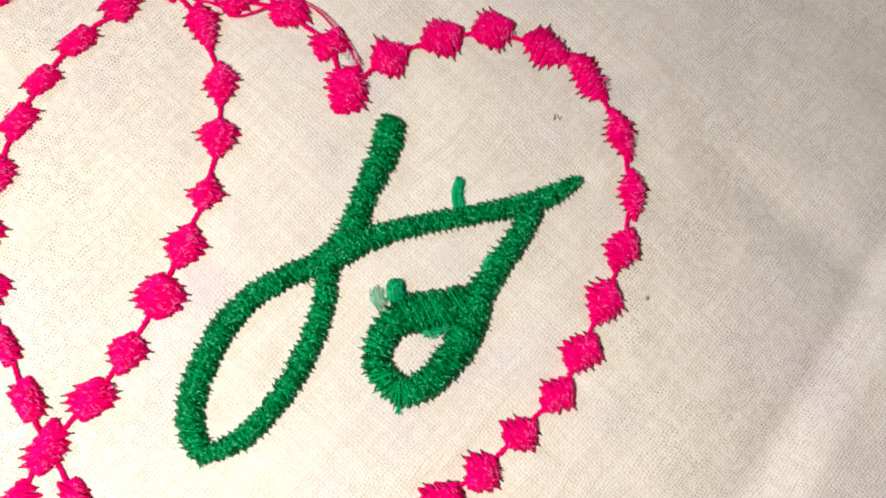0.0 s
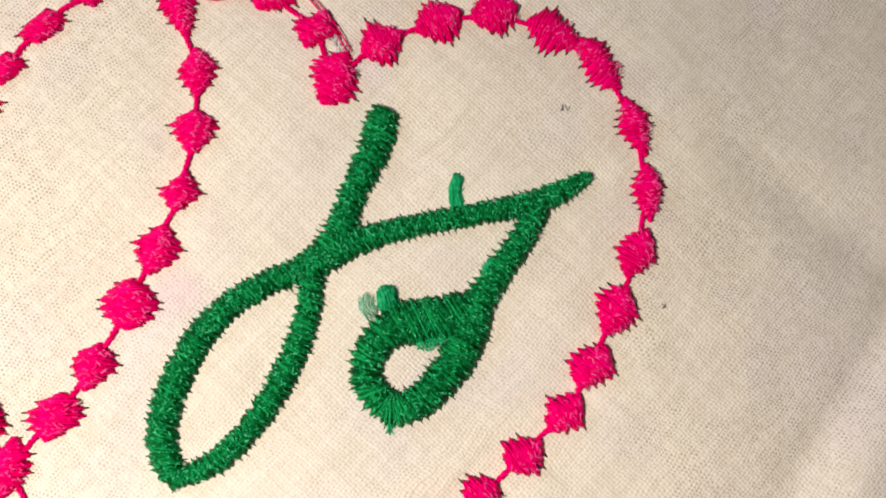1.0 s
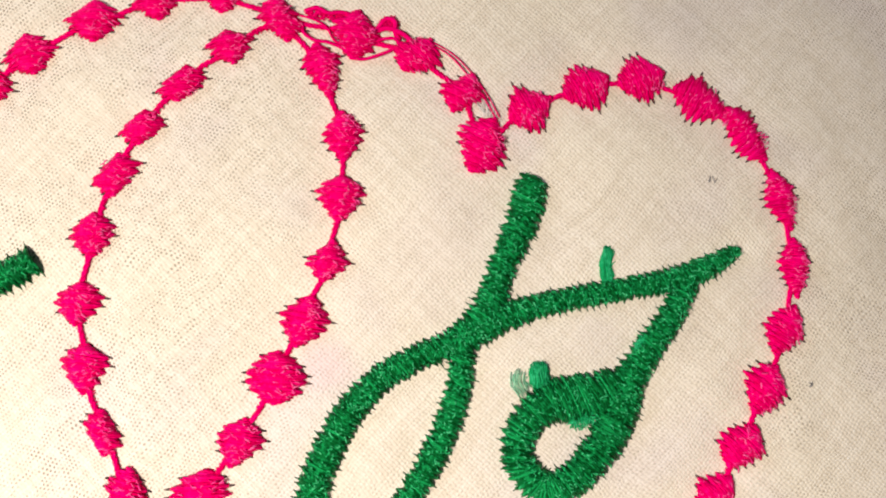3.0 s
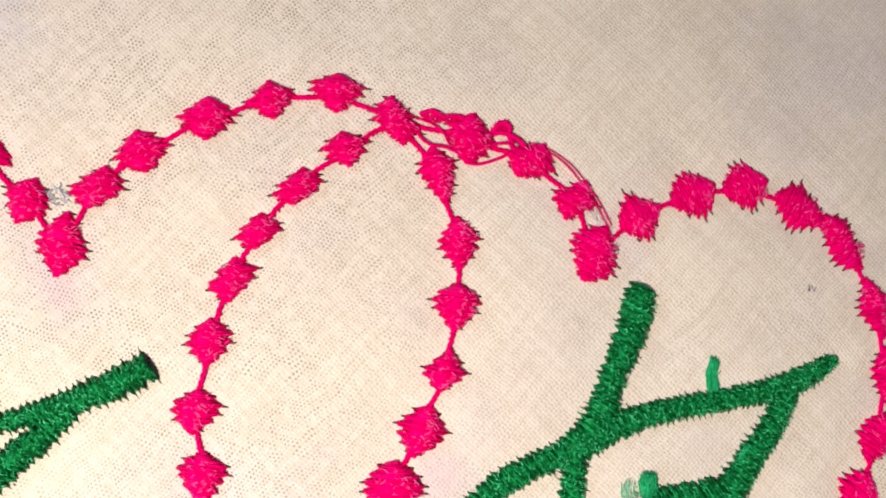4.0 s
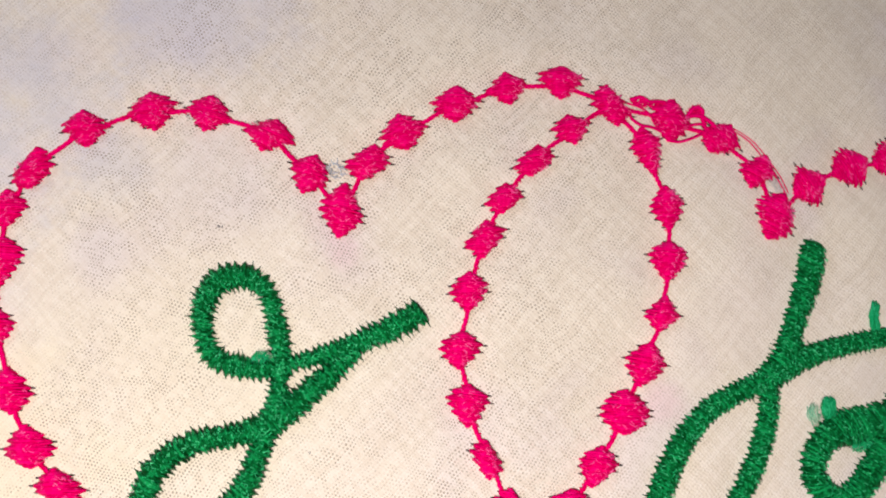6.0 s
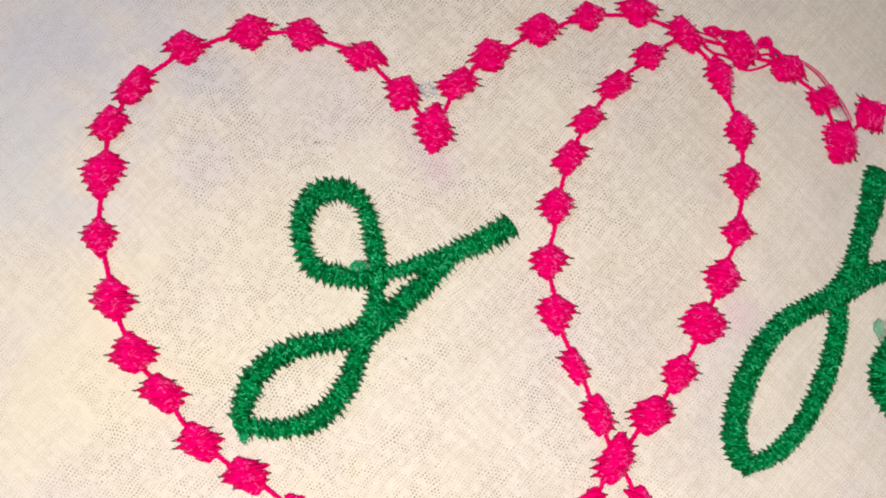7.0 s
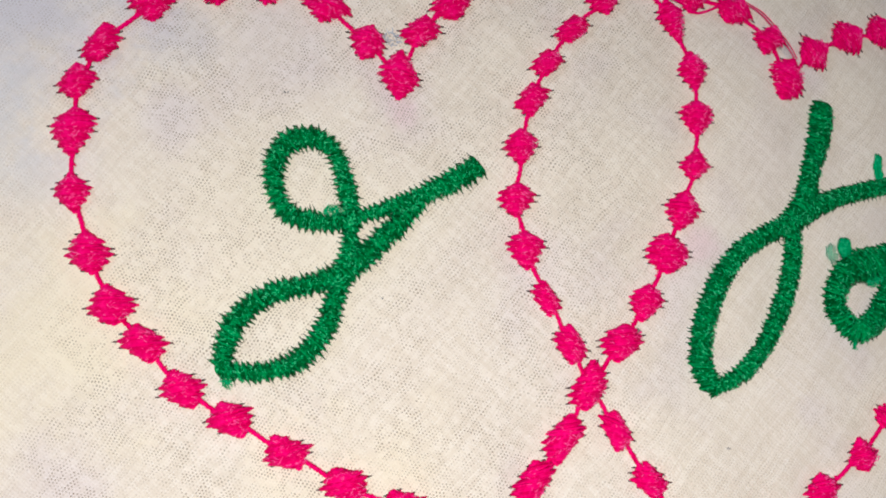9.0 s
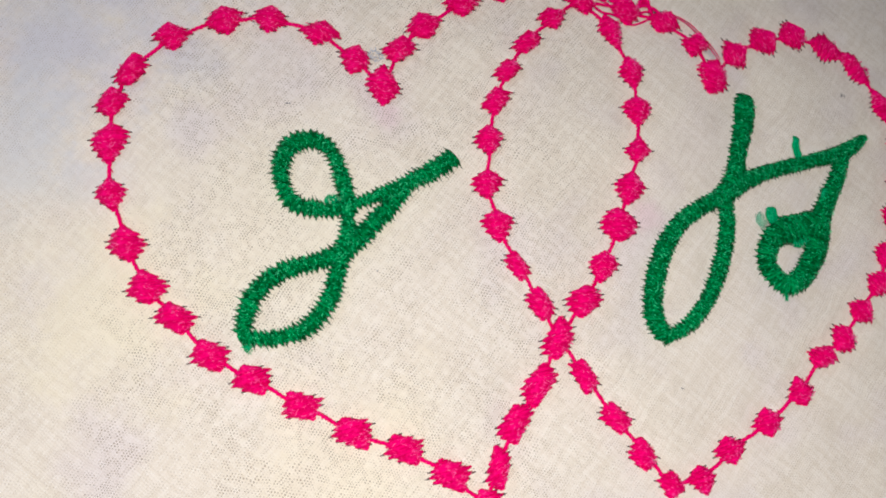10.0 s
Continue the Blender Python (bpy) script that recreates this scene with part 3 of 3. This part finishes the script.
def make_stroke(parent, points, rng, lift, notch):
    """A stroke of a letter in dense satin stitch across its line; notch: how deep its edge is toothed, in mm."""
    line = spline(points, 0.17)
    th = Threads(float(line[len(line) // 2, 0]), float(line[len(line) // 2, 1]))
    for i, (x, y, w) in enumerate(line):
        t = line[min(i + 2, len(line) - 1)] - line[max(i - 2, 0)]
        way = math.atan2(t[1], t[0])
        ax, ay = -math.sin(way), math.cos(way)
        side = ax * NEEDLE[0] + ay * NEEDLE[1]
        turn = math.atan2(ay + 0.9 * side * NEEDLE[1], ax + 0.9 * side * NEEDLE[0]) + rng.uniform(-0.08, 0.08)
        dx, dy = math.cos(turn), math.sin(turn)
        w = w / max(0.6, abs(dx * ax + dy * ay))
        if i % 5 == 0:
            tip_a, tip_b = rng.uniform(-0.2, 0.2), rng.uniform(-0.2, 0.2)
            long_a, long_b = rng.uniform(1.0, 1.0 + 1.3 * notch / w), rng.uniform(1.0, 1.0 + 1.3 * notch / w)
        away = ((i % 5) - 2) * 0.17
        inner = (away / 0.34) ** 2
        a, b = w / 2 * long_a - notch * min(1.0, inner * 1.6), w / 2 * long_b - notch * min(1.0, inner * 1.6)
        along = (t[0] / (math.hypot(t[0], t[1]) or 1), t[1] / (math.hypot(t[0], t[1]) or 1))
        ka, kb = tip_a - away * 0.7, tip_b - away * 0.7
        p = (x - dx * a + along[0] * ka, y - dy * a + along[1] * ka)
        q = (x + dx * b + along[0] * kb, y + dy * b + along[1] * kb)
        rise = 0.48 + 0.20 * w
        base = 0.5 * (cloth_z(*p) + cloth_z(*q))
        th.stitch(*p, *q, rise, rng.uniform(0.14, 0.18), rng, lift, swell=away * 0.7, along=along)
        th.stitch(x - dx * a * 0.78, y - dy * a * 0.78, x + dx * b * 0.78, y + dy * b * 0.78, rise - 0.09, 0.26, rng, lift)
        if i % 5 == 2:
            if rng.random() < 0.5:
                th.stub(*p, -dx, -dy, rng.uniform(0.1, 0.5), 0.09, 1)
            if rng.random() < 0.5:
                th.stub(*q, dx, dy, rng.uniform(0.1, 0.5), 0.09, 1)
        # tiny raised fibres, mostly light green: painted glints along the stroke
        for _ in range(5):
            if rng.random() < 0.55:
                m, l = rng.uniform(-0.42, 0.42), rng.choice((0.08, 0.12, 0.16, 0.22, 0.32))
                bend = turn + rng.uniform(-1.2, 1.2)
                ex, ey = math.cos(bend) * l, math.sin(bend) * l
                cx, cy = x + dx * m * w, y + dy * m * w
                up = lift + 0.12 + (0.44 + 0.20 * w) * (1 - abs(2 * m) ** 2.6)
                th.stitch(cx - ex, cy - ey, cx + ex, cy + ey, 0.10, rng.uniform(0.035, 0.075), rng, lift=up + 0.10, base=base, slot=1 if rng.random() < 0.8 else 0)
    return th.link("stroke", parent, [GREEN, GREEN_SHEEN], "", DARK_GREEN_THREAD, "dark green thread ends at needle holes")


def thing(name, x, y, label, category, group=""):
    ob = new(name)
    ob.location = (x * MM, y * MM, 0)
    return tagged(ob, label, category, group)


def adopt(parent):
    """Parts were laid out in world places: keep them there under their thing."""
    for ch in parent.children:
        ch.matrix_parent_inverse = Matrix.Translation(parent.location).inverted()


def chain_way(beads, k):
    """The direction in which a chain of spots runs past its k-th one."""
    before, after = beads[k - 1], beads[(k + 1) % len(beads)]
    return math.atan2(after[1] - before[1], after[0] - before[0])


rng = random.Random(7)
GROUP = "interlocked hearts"
heart_a = thing("embroidered_heart", -20, -15, "pink heart outline of satin-stitched spots joined by thread", "embroidery", GROUP)
heart_b = thing("embroidered_heart", 45, -5, "pink stitched heart outline with loose thread loops, overlapping another heart", "embroidery", GROUP)

beads_a = HEART_A_OUTER + HEART_A_LOWER + HEART_A_INNER + HEART_A_LOBE
for k, (x, y, l, h, ang) in enumerate(beads_a):
    make_bead(heart_a, x, y, l, h, ang, chain_way(beads_a, k), rng, round_spot=(x, y) == HEART_A_INNER[6][:2])
for p, q in zip(beads_a, beads_a[1:] + beads_a[:1]):
    make_link(heart_a, p[:2], q[:2], rng, [PINK])

beads_b = HEART_B_INNER + HEART_B_OUTER + HEART_B_TOP
for k, (x, y, l, h, ang) in enumerate(beads_b):
    make_bead(heart_b, x, y, l, h, ang, chain_way(beads_b, k), rng)
crossing, meeting = HEART_A_INNER[3][:2], HEART_A_INNER[12][:2]
for k, (p, q) in enumerate(zip(beads_b, beads_b[1:])):
    if k == 8:
        make_link(heart_b, p[:2], crossing, rng, [PINK])
        make_link(heart_b, crossing, q[:2], rng, [PINK])
    else:
        make_link(heart_b, p[:2], q[:2], rng, [PINK])
make_link(heart_b, beads_b[-1][:2], meeting, rng, [PINK])
make_link(heart_b, meeting, beads_b[0][:2], rng, [PINK])


def loose_loop(parent, points, r, name, label, mat=PINK, lift=0.45):
    """A loose thread lying on the cloth."""
    line = spline([(x, y, 0) for x, y in points], 0.3)
    th = Threads(*points[0])
    n = len(line)
    th.tube([(x, y, cloth_z(x, y) + lift + 0.25 * math.sin(math.pi * i / n)) for i, (x, y, _) in enumerate(line)], [r] * n)
    return th.link(name, parent, [mat], label)


loose_loop(heart_b, [(25.6, 35.4), (27.4, 35.6), (29.7, 36.9), (31.1, 38.2), (30.6, 39.0), (28.9, 38.6), (27.2, 37.2)], 0.22, "thread_loop", "loose pink thread loop")
loose_loop(heart_b, [(19.0, 38.6), (19.3, 37.4), (20.8, 36.6), (22.6, 36.7), (24.4, 36.4), (26.0, 35.6)], 0.24, "thread_loop", "loose pink thread")
loose_loop(heart_b, [(18.4, 39.6), (20.2, 39.3), (22.0, 38.6), (23.0, 37.4), (24.0, 36.9)], 0.16, "thread_loop", "loose pink thread")
loose_loop(heart_b, [(18.8, 40.2), (20.3, 40.9), (21.8, 40.5), (23.4, 41.0), (25.2, 41.0)], 0.30, "thread_loop", "loose pink thread")
loose_loop(heart_b, [(28.0, 39.8), (29.0, 41.4), (30.2, 41.2), (30.4, 39.8), (31.4, 39.0)], 0.32, "thread_loop", "loose pink thread loop")
loose_loop(heart_b, [(27.6, 39.4), (29.4, 40.2), (31.6, 39.8), (33.4, 38.6)], 0.36, "thread_loop", "thick pink thread")
loose_loop(heart_b, [(34.0, 39.6), (37.6, 38.2), (41.6, 34.9), (44.9, 31.1)], 0.11, "loose_thread", "thin pink thread pulled between spots")
loose_loop(heart_b, [(34.4, 40.0), (38.4, 38.2), (42.2, 35.1), (45.3, 31.4)], 0.09, "loose_thread", "thin pink thread pulled between spots")
adopt(heart_a)
adopt(heart_b)

# ---------------------------------------------------------------- letters
for strokes, notch, label in (
    (LETTER_LOOPED, 0.55, "dark green satin-stitched cursive letter with two loops"),
    (LETTER_CROSSED, 0.30, "dark green satin-stitched cursive letter with crossbar and round curl"),
):
    mid = strokes[2][3]
    letter = thing("embroidered_letter", mid[0], mid[1], label, "embroidery", "green letters")
    for k, s in enumerate(strokes):
        make_stroke(letter, s, rng, 0.05 * k, notch)
    adopt(letter)


def make_fluff(x, y, rx, ry, angle, count, high, label, mat, fine=0.07, lift=0.1):
    """A small fuzzy clump of cut thread: short curled fibres heaped in an oval."""
    th = Threads(x, y)
    c, sn = math.cos(radians(angle)), math.sin(radians(angle))
    for _ in range(count):
        rad, phi = math.sqrt(rng.random()), rng.uniform(0, 2 * math.pi)
        a, b = rad * math.cos(phi) * rx, rad * math.sin(phi) * ry
        px, py = x + a * c - b * sn, y + a * sn + b * c
        way, l, curl = rng.uniform(0, 2 * math.pi), rng.uniform(0.25, 0.6), rng.uniform(-0.2, 0.2)
        top = lift + high * (1 - rad * rad) * rng.uniform(0.3, 1.0)
        pts = []
        for s in (-1.0, -0.4, 0.2, 0.7, 1.0):
            qx = px + math.cos(way) * l * s - math.sin(way) * curl * (1 - s * s)
            qy = py + math.sin(way) * l * s + math.cos(way) * curl * (1 - s * s)
            pts.append((qx, qy, cloth_z(qx, qy) + top + 0.05 * (1 - s * s)))
        th.tube(pts, [fine * 0.6, fine, fine, fine, fine * 0.5])
    ob = mesh_object("thread_fluff", th.verts, th.faces, [mat], th.slots)
    ob.location = (x * MM, y * MM, 0)
    return tagged(ob, label, "thread")


def make_tuft(x, y, half_long, half_wide, angle, count, high, label, mat, fine=0.07, lift=0.1, bow=0.0):
    """A cut thread end fanned open: fine fibres side by side, heaped into a smooth low dome."""
    th = Threads(x, y)
    c, sn = math.cos(radians(angle)), math.sin(radians(angle))
    for _ in range(count):
        b = rng.uniform(-1.0, 1.0)
        reach = math.sqrt(max(0.02, 1 - abs(b) ** 2.6)) * rng.uniform(0.7, 1.12)
        sink, slip = rng.uniform(0.35, 1.1), rng.uniform(-0.3, 0.3)
        pts = []
        for k in (-1.0, -0.75, -0.4, 0.0, 0.4, 0.75, 1.0):
            along = k * reach * half_long
            across = b * half_wide + bow * (1 - k * k) + slip * k
            qx, qy = x + along * c - across * sn, y + along * sn + across * c
            dome = math.sqrt(max(0.0, 1 - (k * reach) ** 2 * 0.85)) * math.sqrt(max(0.0, 1 - b * b))
            pts.append((qx, qy, cloth_z(qx, qy) + lift + high * sink * dome))
        th.tube(pts, [fine * 0.7] + [fine] * 5 + [fine * 0.6])
    ob = mesh_object("thread_end", th.verts, th.faces, [mat], th.slots)
    ob.location = (x * MM, y * MM, 0)
    return tagged(ob, label, "thread")


make_tuft(61.5, 15.4, 2.5, 0.75, 98, 90, 0.5, "pale green cut thread end beside the letter's crossbar", PALE_GREEN, bow=0.25)
make_tuft(55.2, 0.9, 1.6, 1.15, 105, 150, 1.0, "rounded green tuft of thread on the letter's curl", PALE_GREEN, lift=0.2)
make_tuft(53.2, -0.3, 1.7, 1.0, 115, 26, 0.4, "wispy whitish green thread beside the letter's curl", WISP, fine=0.055, bow=0.5)
make_fluff(67.5, 6.6, 1.5, 1.3, 30, 120, 0.3, "green fluff of thread on the letter's downstroke", PALE_GREEN, lift=0.95)
make_fluff(61.2, -2.9, 1.9, 1.3, 35, 150, 0.35, "pale green fluff of thread inside the letter's curl", PALE_GREEN, lift=0.8)
make_fluff(-26.2, -6.2, 1.3, 0.7, 10, 60, 0.3, "pale green fluff on the looped letter", PALE_GREEN, lift=0.8)
make_fluff(-37.3, -32.0, 0.6, 0.9, 30, 40, 0.4, "green thread end at the looped letter's foot", PALE_GREEN)
make_fluff(58.0, -14.2, 0.3, 0.8, 0, 24, 0.3, "green thread end below the letter's curl", PALE_GREEN)


def make_lint(x, y, size, label, mat):
    th = Threads(x, y)
    for _ in range(5):
        a = rng.uniform(0, 3.1)
        cx, cy = x + rng.uniform(-size, size), y + rng.uniform(-size, size) * 0.5
        dx, dy = math.cos(a) * size * 0.5, math.sin(a) * size * 0.5
        th.tube([(cx + dx * s, cy + dy * s, cloth_z(cx + dx * s, cy + dy * s) + 0.05) for s in (-1, 0, 1)], [0.04, 0.07, 0.04])
    ob = mesh_object("lint", th.verts, th.faces, [mat], th.slots)
    ob.location = (x * MM, y * MM, 0)
    return tagged(ob, label, "lint")


make_lint(73.4, 29.4, 0.9, "tiny grey lint speck on the cloth", LINT)
make_lint(89.4, 5.7, 0.5, "tiny grey lint speck on the cloth", LINT)
make_lint(37.4, -32.7, 0.25, "tiny dark lint speck on the cloth", LINT)
make_lint(-21.7, 21.6, 1.2, "pale blue chalk crumbs beside the heart's notch", CHALK)
make_fluff(20.4, 40.4, 1.3, 0.7, 10, 70, 0.5, "fuzzy pink thread clump between two spots", PINK, fine=0.09)
make_fluff(23.0, 40.6, 1.3, 0.5, 10, 50, 0.5, "fuzzy pink thread clump between two spots", PINK, fine=0.09)
make_fluff(29.4, 41.0, 1.2, 0.9, 20, 80, 0.6, "fuzzy pink thread clump above the stitched spot", PINK, fine=0.09)
make_fluff(43.8, 32.2, 0.7, 1.9, 60, 30, 0.5, "white thread fuzz beside the heart's notch", WHITE_FUZZ, fine=0.09)
make_fluff(-21.5, 21.2, 1.6, 1.2, 30, 24, 0.3, "blue-white chalky fuzz beside the heart's notch", CHALK, fine=0.08)
make_fluff(-42.8, 25.6, 0.7, 1.2, 0, 22, 0.3, "grey-white fuzz between two stitched spots", WHITE_FUZZ, fine=0.08)
for x, y, size in ((-17.5, -17.6, 0.2), (-18.4, -12.6, 0.2), (-35.5, 10.4, 0.35), (67.0, 14.6, 0.3)):
    make_lint(x, y, size, "tiny dark lint speck on the cloth", LINT)
